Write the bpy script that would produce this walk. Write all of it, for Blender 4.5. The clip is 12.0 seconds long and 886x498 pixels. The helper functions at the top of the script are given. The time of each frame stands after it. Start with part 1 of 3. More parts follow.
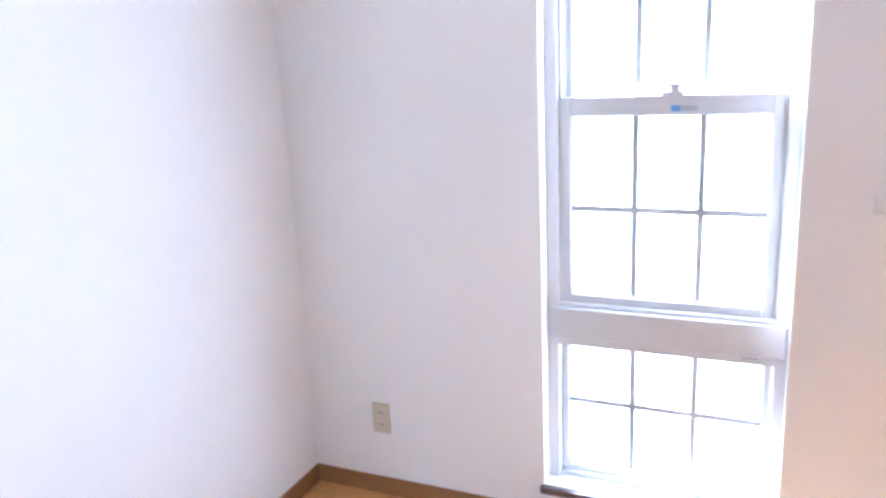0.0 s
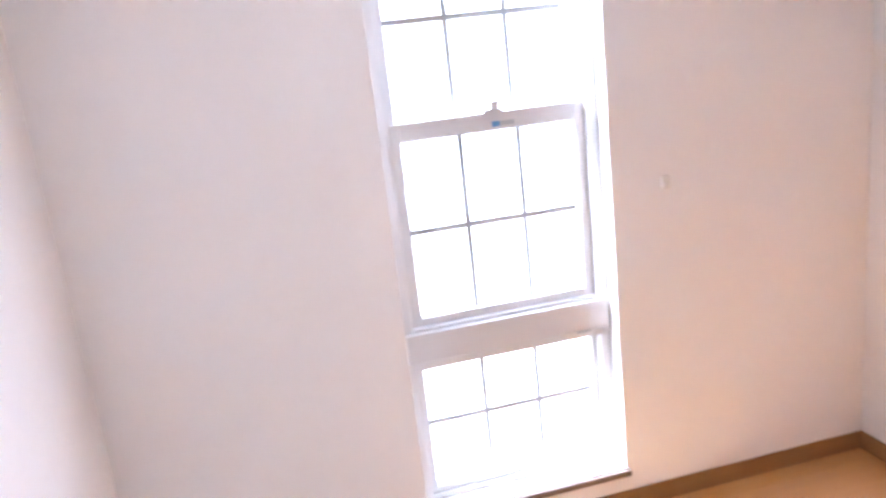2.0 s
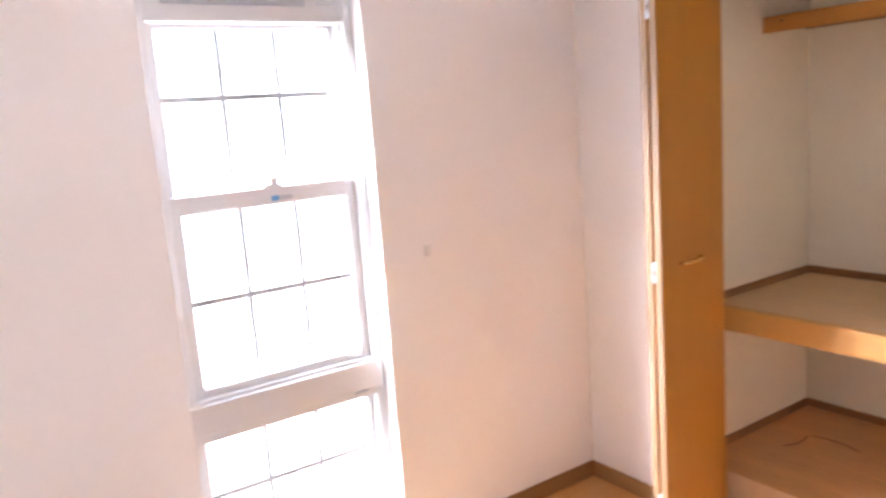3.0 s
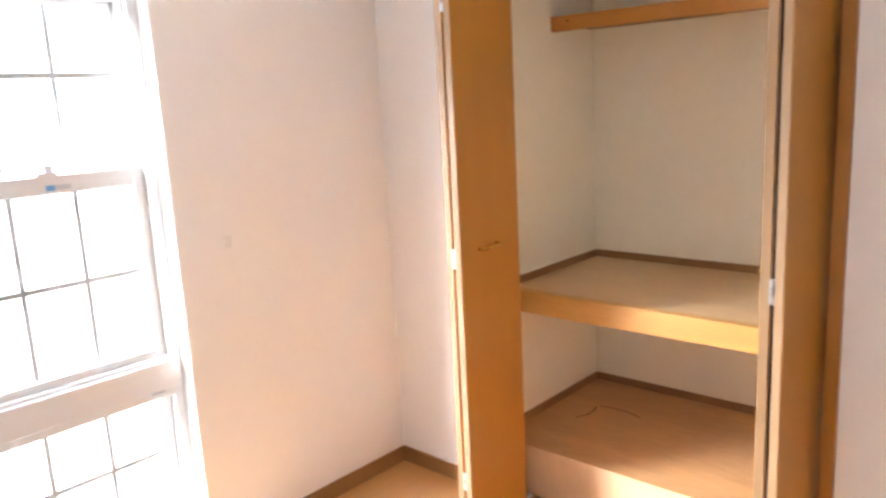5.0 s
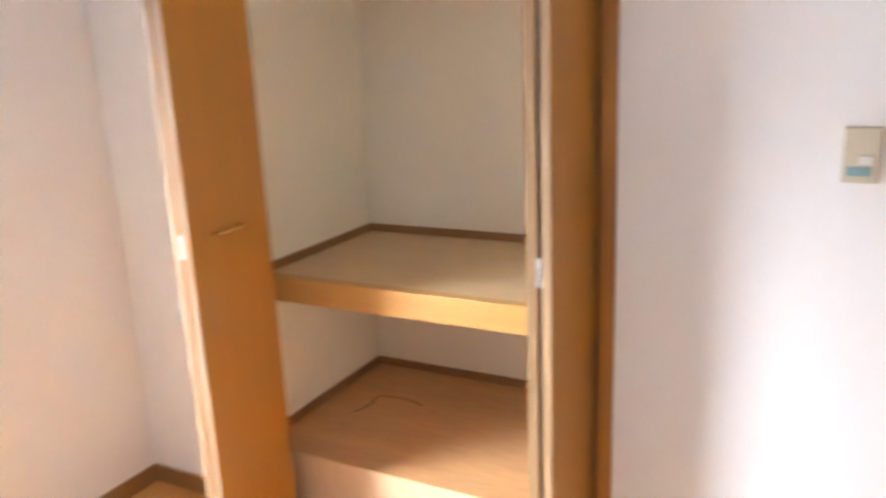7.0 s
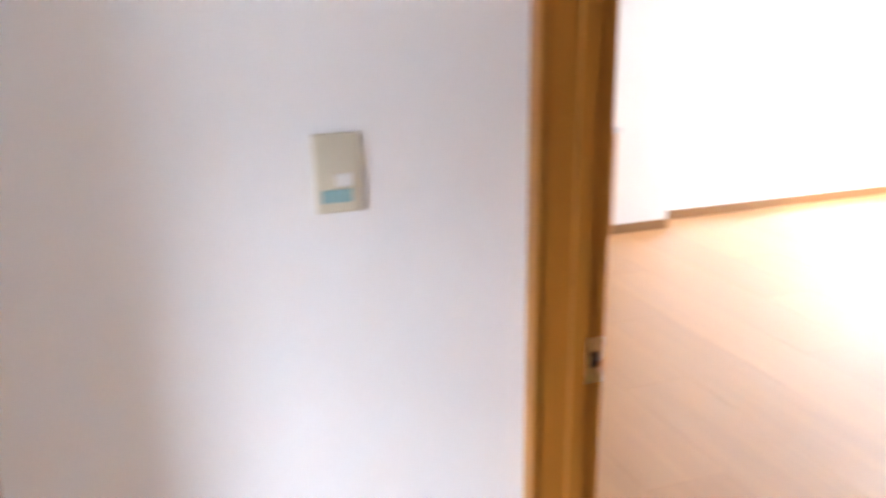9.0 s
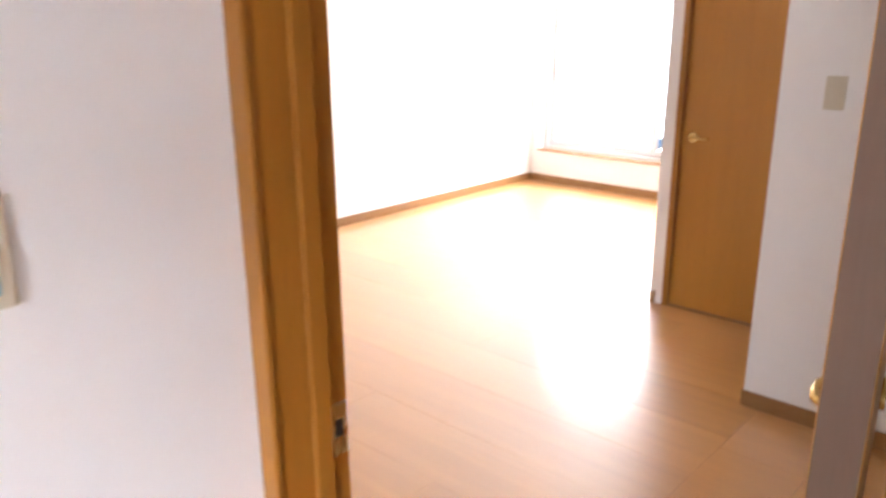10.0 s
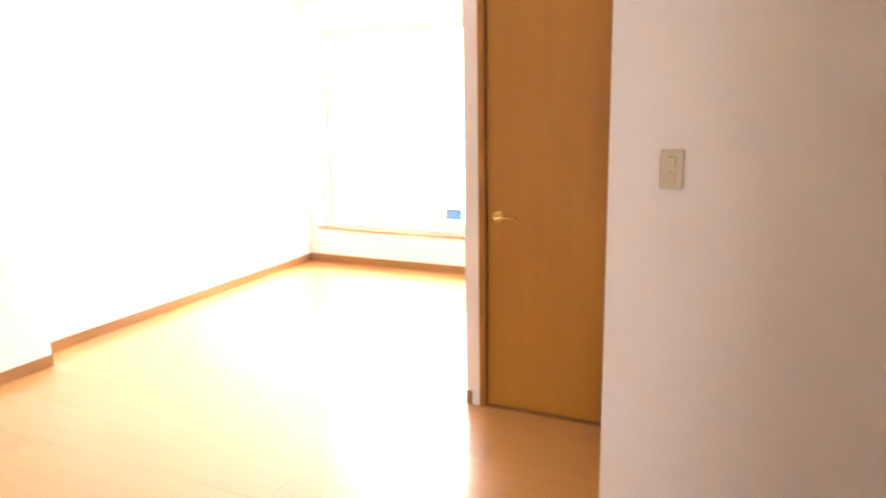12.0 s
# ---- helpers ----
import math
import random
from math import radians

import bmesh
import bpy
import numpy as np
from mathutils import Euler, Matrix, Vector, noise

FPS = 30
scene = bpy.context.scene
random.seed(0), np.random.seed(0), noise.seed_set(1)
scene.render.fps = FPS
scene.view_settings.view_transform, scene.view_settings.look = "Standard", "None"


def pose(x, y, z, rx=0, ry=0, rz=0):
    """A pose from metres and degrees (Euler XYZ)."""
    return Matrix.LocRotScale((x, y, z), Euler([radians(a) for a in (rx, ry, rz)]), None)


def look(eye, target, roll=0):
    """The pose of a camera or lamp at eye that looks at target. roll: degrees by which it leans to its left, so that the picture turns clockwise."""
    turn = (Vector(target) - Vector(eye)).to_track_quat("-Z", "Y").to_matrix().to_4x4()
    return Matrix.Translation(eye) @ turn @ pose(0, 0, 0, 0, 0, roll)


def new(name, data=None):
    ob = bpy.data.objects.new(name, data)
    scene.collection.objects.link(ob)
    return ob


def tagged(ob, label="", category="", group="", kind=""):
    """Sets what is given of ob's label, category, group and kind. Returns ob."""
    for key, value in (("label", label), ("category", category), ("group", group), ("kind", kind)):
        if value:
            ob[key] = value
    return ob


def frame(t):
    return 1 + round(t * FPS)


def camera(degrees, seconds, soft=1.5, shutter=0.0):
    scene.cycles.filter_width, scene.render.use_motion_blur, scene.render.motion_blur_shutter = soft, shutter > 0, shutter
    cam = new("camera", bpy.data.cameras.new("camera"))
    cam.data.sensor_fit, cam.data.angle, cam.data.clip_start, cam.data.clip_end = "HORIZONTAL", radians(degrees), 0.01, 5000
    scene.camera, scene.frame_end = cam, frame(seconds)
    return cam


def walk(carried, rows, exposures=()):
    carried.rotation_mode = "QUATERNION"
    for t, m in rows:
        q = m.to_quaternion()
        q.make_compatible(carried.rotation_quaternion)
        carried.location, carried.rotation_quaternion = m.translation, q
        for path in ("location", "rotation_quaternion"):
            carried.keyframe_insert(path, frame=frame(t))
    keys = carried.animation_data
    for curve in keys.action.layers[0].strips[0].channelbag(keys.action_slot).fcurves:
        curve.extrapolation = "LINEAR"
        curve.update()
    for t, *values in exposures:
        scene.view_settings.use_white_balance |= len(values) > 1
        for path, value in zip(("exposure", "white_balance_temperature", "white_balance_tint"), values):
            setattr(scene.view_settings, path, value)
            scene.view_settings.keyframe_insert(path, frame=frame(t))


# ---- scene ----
cam = camera(60.9, 12.0, soft=2.6, shutter=0.7)
PATH = [
    (0, (-0.975, -2.044, 1.465), (-1.769, -0.276, 0.973), -2.8),
    (0.5, (-1.265, -1.996, 1.487), (-1.836, -0.157, 0.947), -1.9),
    (1, (-1.511, -2.051, 1.501), (-1.7, -0.157, 0.889), -2.6),
    (1.5, (-1.778, -1.995, 1.47), (-1.67, -0.058, 0.985), -7.2),
    (2, (-1.906, -2.025, 1.511), (-1.473, -0.136, 1.017), -6.5),
    (2.5, (-2.094, -2.04, 1.506), (-1.347, -0.237, 1.068), -5.9),
    (3, (-2.103, -2.125, 1.505), (-1.002, -0.49, 1.166), -4.3),
    (3.2, (-2.097, -2.137, 1.498), (-0.964, -0.525, 1.155), -3.5),
    (5, (-2.059, -2.156, 1.493), (-0.608, -0.836, 1.103), -3.0),
    (5.5, (-2.009, -2.136, 1.479), (-0.507, -0.879, 1.075), -3.1),
    (6, (-1.908, -2.13, 1.489), (-0.372, -0.918, 1.073), -2.9),
    (6.5, (-1.81, -2.136, 1.469), (-0.226, -1.002, 1.017), -2.5),
    (8.3, (-1.22, -1.899, 1.43), (0.699, -1.997, 0.874), -4.2),
    (8.5, (-1.163, -1.925, 1.425), (0.747, -2.138, 0.871), -4.2),
    (8.6, (-1.135, -1.931, 1.426), (0.768, -2.19, 0.868), -3.3),
    (9, (-1.008, -1.943, 1.43), (0.8, -2.564, 0.841), -1.1),
    (9.5, (-0.868, -1.916, 1.436), (0.675, -3.05, 0.857), -1.6),
    (10, (-0.777, -1.945, 1.435), (0.524, -3.351, 0.861), -0.4),
    (10.2, (-0.740, -2.000, 1.430), (0.534, -3.450, 0.905), -0.7),
    (10.5, (-0.694, -2.095, 1.439), (0.562, -3.598, 1.037), -2.9),
    (11, (-0.642, -2.223, 1.448), (0.508, -3.825, 1.111), -1.6),
    (11.4, (-0.512, -2.313, 1.448), (0.467, -4.012, 1.055), -0.9),
    (11.5, (-0.478, -2.353, 1.446), (0.449, -4.078, 1.039), -0.7),
    (12, (-0.351, -2.465, 1.444), (0.495, -4.229, 1.025), -1.0),
]
EXPOSURES = [(0, 0.48, 5600, 20), (1.5, 0.48, 6000, 25), (2.5, 0.46, 6650, 28), (3.2, 0.5, 7100, 29), (5, 0.66, 7250, 21), (6.5, 0.62, 7000, 17),
             (8.3, 0.36, 6500, 18), (9.0, 0.32, 6400, 17), (9.5, 0.32, 6500, 18), (10, 0.4, 6900, 21), (10.5, 0.54, 7800, 23), (11, 0.58, 8200, 25), (11.5, 0.62, 8300, 27), (12, 0.66, 8500, 27)]
walk(cam, [(t, look(eye, target, roll)) for t, eye, target, roll in PATH], EXPOSURES)
NORTH_W, HIGH_W, SOUTH_W, HIGH_S = 27, 7000, 98, 400

# ---- world and light ----
world = bpy.data.worlds.new("sky")
scene.world = world
world.use_nodes = True
wn = world.node_tree
sky = wn.nodes.new("ShaderNodeTexSky")
sky.sky_type = "NISHITA"
sky.sun_disc = False
sky.sun_elevation, sky.sun_rotation = radians(46), radians(200)
wn.links.new(sky.outputs[0], wn.nodes["Background"].inputs[0])
wn.nodes["Background"].inputs[1].default_value = 0.12


def sun_lamp():
    d = bpy.data.lights.new("sun", "SUN")
    d.energy, d.angle, d.color = 3.0, radians(0.6), (1.0, 0.98, 0.95)
    ob = new("sun", d)
    ob.matrix_world = look((-0.5, -15.0, 9.5), (2.6, -6.3, 0))


def window_lamp(name, x, y, z, wide, high, turn, watts, colour):
    """Sky light that enters by a window: an area lamp that fills the opening from outside."""
    d = bpy.data.lights.new(name, "AREA")
    d.shape, d.size, d.size_y, d.energy, d.color = "RECTANGLE", wide, high, watts, colour
    ob = new(name, d)
    ob.matrix_world = pose(x, y, z, 90, 0, turn)


sun_lamp()
window_lamp("sky_light_north", -1.248, 0.146, 1.067, 0.60, 1.78, 180, NORTH_W, (0.66, 0.82, 1.0))


def open_sky(name, eye, target, wide, high, watts, colour):
    """The open sky above and before a window, as one wide lamp that leans down to it."""
    d = bpy.data.lights.new(name, "AREA")
    d.shape, d.size, d.size_y, d.energy, d.color = "RECTANGLE", wide, high, watts, colour
    new(name, d).matrix_world = look(eye, target)


open_sky("open_sky_north", (-5.1, 3.4, 4.3), (-1.1, -0.1, 1.1), 6.0, 3.0, HIGH_W, (0.74, 0.86, 1.0))
open_sky("open_sky_south", (2.2, -9.9, 3.4), (2.2, -6.6, 0.3), 7.0, 2.8, HIGH_S, (0.80, 0.90, 1.0))
window_lamp("sky_light_south", 2.225, -7.899, 1.122, 2.20, 1.65, 0, SOUTH_W, (0.78, 0.89, 1.0))


# ---- materials ----
def shader(name, colour, rough=0.6, metal=0.0, var=0.08, scale=6.0, bump=0.0, bscale=120.0, spec=0.5, stretch=(1, 1, 1), grain=0.0, random_amount=0.0, coat=0.0, coat_rough=0.14):
    """Principled surface with colour variation at two scales, optional wood grain and fine relief."""
    m = bpy.data.materials.new(name)
    m.use_nodes = True
    t = m.node_tree
    b = t.nodes["Principled BSDF"]
    co = t.nodes.new("ShaderNodeTexCoord")
    mp = t.nodes.new("ShaderNodeMapping")
    mp.inputs["Scale"].default_value = stretch
    t.links.new(co.outputs["Object"], mp.inputs["Vector"])
    vec = mp.outputs[0]
    if random_amount:
        oi = t.nodes.new("ShaderNodeObjectInfo")
        sh = t.nodes.new("ShaderNodeVectorMath")
        sh.operation = "MULTIPLY_ADD"
        cmb = t.nodes.new("ShaderNodeCombineXYZ")
        for k in range(3):
            t.links.new(oi.outputs["Random"], cmb.inputs[k])
        sh.inputs[1].default_value = (37, 53, 71)
        t.links.new(cmb.outputs[0], sh.inputs[0])
        t.links.new(mp.outputs[0], sh.inputs[2])
        vec = sh.outputs[0]
    big = t.nodes.new("ShaderNodeTexNoise")
    big.inputs["Scale"].default_value = scale
    big.inputs["Detail"].default_value = 3
    t.links.new(vec, big.inputs["Vector"])
    fine = t.nodes.new("ShaderNodeTexNoise")
    fine.inputs["Scale"].default_value = scale * 9
    fine.inputs["Detail"].default_value = 5
    t.links.new(vec, fine.inputs["Vector"])
    mix = t.nodes.new("ShaderNodeMath")
    mix.operation = "MULTIPLY_ADD"
    mix.inputs[1].default_value = 0.45 + grain
    t.links.new(fine.outputs[0], mix.inputs[0])
    t.links.new(big.outputs[0], mix.inputs[2])
    ramp = t.nodes.new("ShaderNodeMapRange")
    ramp.inputs["From Min"].default_value = 0.45
    ramp.inputs["From Max"].default_value = 1.05 + grain
    ramp.inputs["To Min"].default_value = 1 - var
    ramp.inputs["To Max"].default_value = 1 + var
    t.links.new(mix.outputs[0], ramp.inputs["Value"])
    val = ramp.outputs[0]
    if random_amount:
        rr = t.nodes.new("ShaderNodeMapRange")
        rr.inputs["To Min"].default_value = 1 - random_amount
        rr.inputs["To Max"].default_value = 1 + random_amount
        t.links.new(oi.outputs["Random"], rr.inputs["Value"])
        mm = t.nodes.new("ShaderNodeMath")
        mm.operation = "MULTIPLY"
        t.links.new(val, mm.inputs[0])
        t.links.new(rr.outputs[0], mm.inputs[1])
        val = mm.outputs[0]
    mul = t.nodes.new("ShaderNodeVectorMath")
    mul.operation = "SCALE"
    mul.inputs[0].default_value = colour
    t.links.new(val, mul.inputs["Scale"])
    t.links.new(mul.outputs[0], b.inputs["Base Color"])
    b.inputs["Metallic"].default_value = metal
    b.inputs["Coat Weight"].default_value = coat
    b.inputs["Coat Roughness"].default_value = coat_rough
    b.inputs["Specular IOR Level"].default_value = spec
    rg = t.nodes.new("ShaderNodeMapRange")
    rg.inputs["To Min"].default_value = max(0.03, rough - 0.07)
    rg.inputs["To Max"].default_value = min(1, rough + 0.07)
    t.links.new(big.outputs[0], rg.inputs["Value"])
    t.links.new(rg.outputs[0], b.inputs["Roughness"])
    if bump:
        bn = t.nodes.new("ShaderNodeTexNoise")
        bn.inputs["Scale"].default_value = bscale
        bn.inputs["Detail"].default_value = 4
        t.links.new(vec, bn.inputs["Vector"])
        bp = t.nodes.new("ShaderNodeBump")
        bp.inputs["Strength"].default_value = bump
        bp.inputs["Distance"].default_value = 0.002
        t.links.new(bn.outputs[0], bp.inputs["Height"])
        t.links.new(bp.outputs[0], b.inputs["Normal"])
    return m


def glass_shader():
    m = bpy.data.materials.new("window_glass")
    m.use_nodes = True
    b = m.node_tree.nodes["Principled BSDF"]
    b.inputs["Base Color"].default_value = (0.95, 0.97, 0.97, 1)
    b.inputs["Transmission Weight"].default_value = 1
    b.inputs["Roughness"].default_value = 0.05
    b.inputs["IOR"].default_value = 1.05
    return m


WALLPAPER = shader("white_wallpaper", (0.87, 0.845, 0.815), 0.75, var=0.02, scale=2.5, bump=0.35, bscale=260, spec=0.3)
CEILING = shader("ceiling_paper", (0.88, 0.87, 0.85), 0.8, var=0.02, scale=2.0, bump=0.4, bscale=220, spec=0.2)
PLANK = shader("floor_wood", (0.62, 0.315, 0.11), 0.34, var=0.08, scale=2.2, bump=0.04, bscale=60, spec=0.6, stretch=(0.35, 9, 1), grain=0.15, random_amount=0.05, coat=1.0, coat_rough=0.22)
PLANK_BASE = shader("floor_joint", (0.46, 0.25, 0.11), 0.7, var=0.1, scale=8)
DOORWOOD = shader("door_wood", (0.46, 0.195, 0.030), 0.36, var=0.10, scale=3.0, bump=0.08, bscale=90, stretch=(6, 6, 0.5), grain=0.3)
FRAMEWOOD = shader("frame_wood", (0.37, 0.145, 0.020), 0.38, var=0.14, scale=5.0, bump=0.1, bscale=90, stretch=(9, 9, 0.5), grain=0.4)
EDGEWOOD = shader("edge_band_wood", (0.38, 0.235, 0.12), 0.42, var=0.08, scale=4.0, stretch=(8, 8, 0.6), grain=0.3)
LEAFEDGE = shader("leaf_edge_wood", (0.17, 0.092, 0.052), 0.6, var=0.08, scale=4.0, stretch=(8, 8, 0.6), grain=0.3)
BASEWOOD = shader("baseboard_wood", (0.29, 0.145, 0.050), 0.45, var=0.15, scale=5.0, bump=0.08, stretch=(2, 2, 6), grain=0.3)
SHELFWOOD = shader("shelf_beam_wood", (0.62, 0.32, 0.09), 0.42, var=0.12, scale=4.0, bump=0.06, stretch=(5, 0.6, 6), grain=0.35)
ORANGEWOOD = shader("orange_beam_wood", (0.56, 0.235, 0.045), 0.42, var=0.12, scale=4.0, bump=0.06, stretch=(5, 0.6, 6), grain=0.35)
PLYWOOD = shader("plywood", (0.71, 0.48, 0.26), 0.5, var=0.13, scale=2.5, bump=0.06, bscale=80, stretch=(4, 0.7, 4), grain=0.4)
PLYWOOD_DARK = shader("plywood_brown", (0.62, 0.335, 0.145), 0.42, var=0.22, scale=2.2, bump=0.06, bscale=80, stretch=(4, 0.6, 4), grain=0.45)
SCRATCH = shader("dark_scratch", (0.29, 0.135, 0.055), 0.6, var=0.3, scale=40)
PALEPLY = shader("pale_plywood_front", (0.77, 0.51, 0.30), 0.45, var=0.12, scale=3.0, stretch=(3, 1.0, 0.4), grain=0.4)
VINYL = shader("white_window_vinyl", (0.63, 0.625, 0.615), 0.35, var=0.02, scale=4.0)
# the cream tint stands in for warm light bounced off the closet's wood
CLOSETPAPER = shader("closet_paper_warm_bounce", (0.90, 0.825, 0.67), 0.78, var=0.03, scale=2.5, bump=0.3, bscale=240, spec=0.25)
GASKET = shader("grey_gasket", (0.42, 0.44, 0.46), 0.5, var=0.05, scale=20)
MUNTIN = shader("grey_grille_bar", (0.58, 0.58, 0.58), 0.5, var=0.05, scale=20)
BEIGE = shader("beige_plastic", (0.63, 0.56, 0.42), 0.4, var=0.03, scale=15)
WHITEPLASTIC = shader("white_plastic", (0.78, 0.76, 0.72), 0.35, var=0.02, scale=15)
CYAN = shader("cyan_label", (0.24, 0.40, 0.41), 0.5, var=0.06, scale=30)
BLUE = shader("plain_blue", (0.10, 0.32, 0.62), 0.5, var=0.05, scale=30)
BRASS = shader("brass", (0.72, 0.52, 0.20), 0.25, metal=1.0, var=0.05, scale=20)
STEEL = shader("steel", (0.62, 0.62, 0.62), 0.28, metal=1.0, var=0.05, scale=30, stretch=(1, 8, 1))
DARK = shader("dark_gap", (0.02, 0.015, 0.012), 0.8, var=0.1, scale=10)
KICK = shader("black_kickboard", (0.035, 0.038, 0.05), 0.4, var=0.1, scale=6)
CABINET = shader("kitchen_cabinet_wood", (0.52, 0.245, 0.075), 0.35, var=0.08, scale=3.0, stretch=(6, 6, 0.5), grain=0.3)
TILE = shader("backsplash_panel", (0.70, 0.70, 0.66), 0.2, var=0.04, scale=6)
SILLWOOD = shader("dark_sill_wood", (0.11, 0.075, 0.06), 0.4, var=0.12, scale=6, stretch=(0.6, 5, 5), grain=0.3)
GLASS = glass_shader()
OUTWALL = shader("pale_ground", (0.45, 0.44, 0.42), 0.9, var=0.12, scale=0.7)


# ---- builders ----
def box(bm, a, b, bevel=0.0):
    (x0, y0, z0), (x1, y1, z1) = a, b
    m = Matrix.LocRotScale(((x0 + x1) / 2, (y0 + y1) / 2, (z0 + z1) / 2), None, (abs(x1 - x0), abs(y1 - y0), abs(z1 - z0)))
    got = bmesh.ops.create_cube(bm, size=1.0, matrix=m)
    if bevel:
        edges = list({e for v in got["verts"] for e in v.link_edges})
        bmesh.ops.bevel(bm, geom=edges, offset=bevel, segments=2, profile=0.5, affect="EDGES")


def boxes(*rows, bevel=0.0):
    bm = bmesh.new()
    for a, b in rows:
        box(bm, a, b, bevel)
    return bm


def tube(bm, pts, r, sides=12):
    """A round rod along a chain of points."""
    rings = []
    pts = [Vector(p) for p in pts]
    for i, p in enumerate(pts):
        d = (pts[min(i + 1, len(pts) - 1)] - pts[max(i - 1, 0)]).normalized()
        q = d.to_track_quat("Z", "Y")
        rings.append([bm.verts.new(p + q @ Vector((r * math.cos(k * math.tau / sides), r * math.sin(k * math.tau / sides), 0))) for k in range(sides)])
    for a, b in zip(rings, rings[1:]):
        for k in range(sides):
            bm.faces.new((a[k], a[(k + 1) % sides], b[(k + 1) % sides], b[k])).smooth = True
    bm.faces.new(reversed(rings[0]))
    bm.faces.new(rings[-1])


def disc(bm, at, axis, r, h, sides=24, bevel=0.0):
    q = Vector(axis).to_track_quat("Z", "Y").to_matrix().to_4x4()
    got = bmesh.ops.create_cone(bm, cap_ends=True, segments=sides, radius1=r, radius2=r, depth=h, matrix=Matrix.Translation(at) @ q)
    if bevel:
        edges = [e for e in {e for v in got["verts"] for e in v.link_edges} if any(len(f.verts) > 4 for f in e.link_faces)]
        bmesh.ops.bevel(bm, geom=edges, offset=bevel, segments=3, profile=0.5, affect="EDGES")


def part(name, bm, material, parent=None, label=""):
    """Links a bmesh as one mesh object, under a thing or a part where one is given."""
    me = bpy.data.meshes.new(name)
    bmesh.ops.recalc_face_normals(bm, faces=bm.faces)
    bm.to_mesh(me)
    bm.free()
    me.materials.append(material)
    ob = new(name, me)
    ob.parent = parent
    if label:
        tagged(ob, label)
    return ob


def thing(name, label, category, group="", kind=""):
    ob = new(name)
    ob.empty_display_size = 0.1
    return tagged(ob, label, category, group, kind)


def structure(name, bm, material, label, category):
    return tagged(part(name, bm, material), label, category, kind="structure")


# ---- measures of the place ----
H = 2.27                      # ceiling
WEST, SOUTH = -2.43, -2.440   # small room, inner faces
WX0, WX1, WZ0, WZ1 = -1.582, -0.914, 0.150, 1.985   # tall window opening
CL0, CL1 = -0.500, -1.660     # closet opening with its frame
CB, CN, CS = 0.814, -0.455, -1.660   # closet back and side walls
DX = -0.705                   # doorway, west side of the opening
DY = -2.545                   # doorway, living-room side
EX, EX2, EY = 3.257, 3.44, -5.05     # living room east wall, its recessed part and the step
FY = -7.734                   # living room south wall
NY, NX = -4.677, 0.165        # short wall with a switch, and its free end
GY, GX = -5.479, 0.985        # wall with the closed door, and its free end
HALLX = -1.4
BT = 0.066                    # baseboard

# ---- structure ----
structure("wall_north", boxes(
    ((WEST - 0.12, 0, 0), (WX0, 0.17, H)), ((WX1, 0, 0), (0.95, 0.17, H)),
    ((WX0, 0, 0), (WX1, 0.17, WZ0)), ((WX0, 0, WZ1), (WX1, 0.17, H))), WALLPAPER, "white textured wallpaper wall with a tall window opening", "wall")
structure("wall_west", boxes(((WEST - 0.12, SOUTH - 0.12, 0), (WEST, 0, H))), WALLPAPER, "plain white textured wallpaper wall", "wall")
structure("wall_east", boxes(
    ((0, CL0, 0), (0.07, 0, H)), ((0, CL1, 2.06), (0.07, CL0, H)), ((0, SOUTH, 0), (0.07, CL1, H))), WALLPAPER, "white wallpaper wall with a built-in closet opening", "wall")
structure("wall_south", boxes(
    ((WEST, DY, 0), (DX - 0.03, SOUTH, H)), ((DX - 0.03, DY, 2.03), (0.10, SOUTH, H)), ((0.0, DY + 0.002, 0), (0.10, SOUTH, 2.03))), WALLPAPER, "white wallpaper wall with a doorway", "wall")
structure("wall_closet_north", boxes(((0.07, CN, 0), (CB, CN + 0.06, H))), CLOSETPAPER, "wallpaper side wall inside the closet, tinted cream for warm bounced light", "wall")
structure("wall_closet_back", boxes(((CB, CS - 0.1, 0), (CB + 0.1, CN + 0.06, H))), CLOSETPAPER, "wallpaper back wall inside the closet, tinted cream for warm bounced light", "wall")
structure("wall_closet_south", boxes(((0.07, CS - 0.1, 0), (CB, CS, H))), CLOSETPAPER, "wallpaper side wall inside the closet, tinted cream for warm bounced light", "wall")
structure("wall_kitchen_north", boxes(((0.10, CS - 0.24, 0), (EX2 + 0.12, CS - 0.102, H))), WALLPAPER, "white wallpaper wall behind the kitchen", "wall")
structure("wall_living_east", boxes(
    ((EX, EY, 0), (EX2 + 0.12, CS - 0.24, H)), ((EX2, FY, 0), (EX2 + 0.12, EY, H))), WALLPAPER, "bright white wallpaper wall with a shallow step", "wall")
SX0, SX1, SZ0, SZ1 = 1.12, 3.33, 0.298, 1.955
structure("wall_living_south", boxes(
    ((GX, FY - 0.16, 0), (SX0, FY, H)), ((SX1, FY - 0.16, 0), (EX2 + 0.12, FY, H)),
    ((SX0, FY - 0.16, 0), (SX1, FY, SZ0)), ((SX0, FY - 0.16, SZ1), (SX1, FY, H))), WALLPAPER, "white wallpaper wall below and above a wide window", "wall")
structure("wall_living_west", boxes(((GX - 0.12, FY - 0.16, 0), (GX, GY - 0.12, H))), WALLPAPER, "white wallpaper wall beside the wide window", "wall")
D0, D1 = 0.14, 0.885          # closed door leaf
structure("wall_hall_south", boxes(
    ((HALLX, GY - 0.12, 0), (D0 - 0.03, GY, H)), ((D1 + 0.03, GY - 0.12, 0), (GX, GY, H)), ((D0 - 0.03, GY - 0.12, 2.03), (D1 + 0.03, GY, H))), WALLPAPER, "white wallpaper wall with a closed wooden door", "wall")
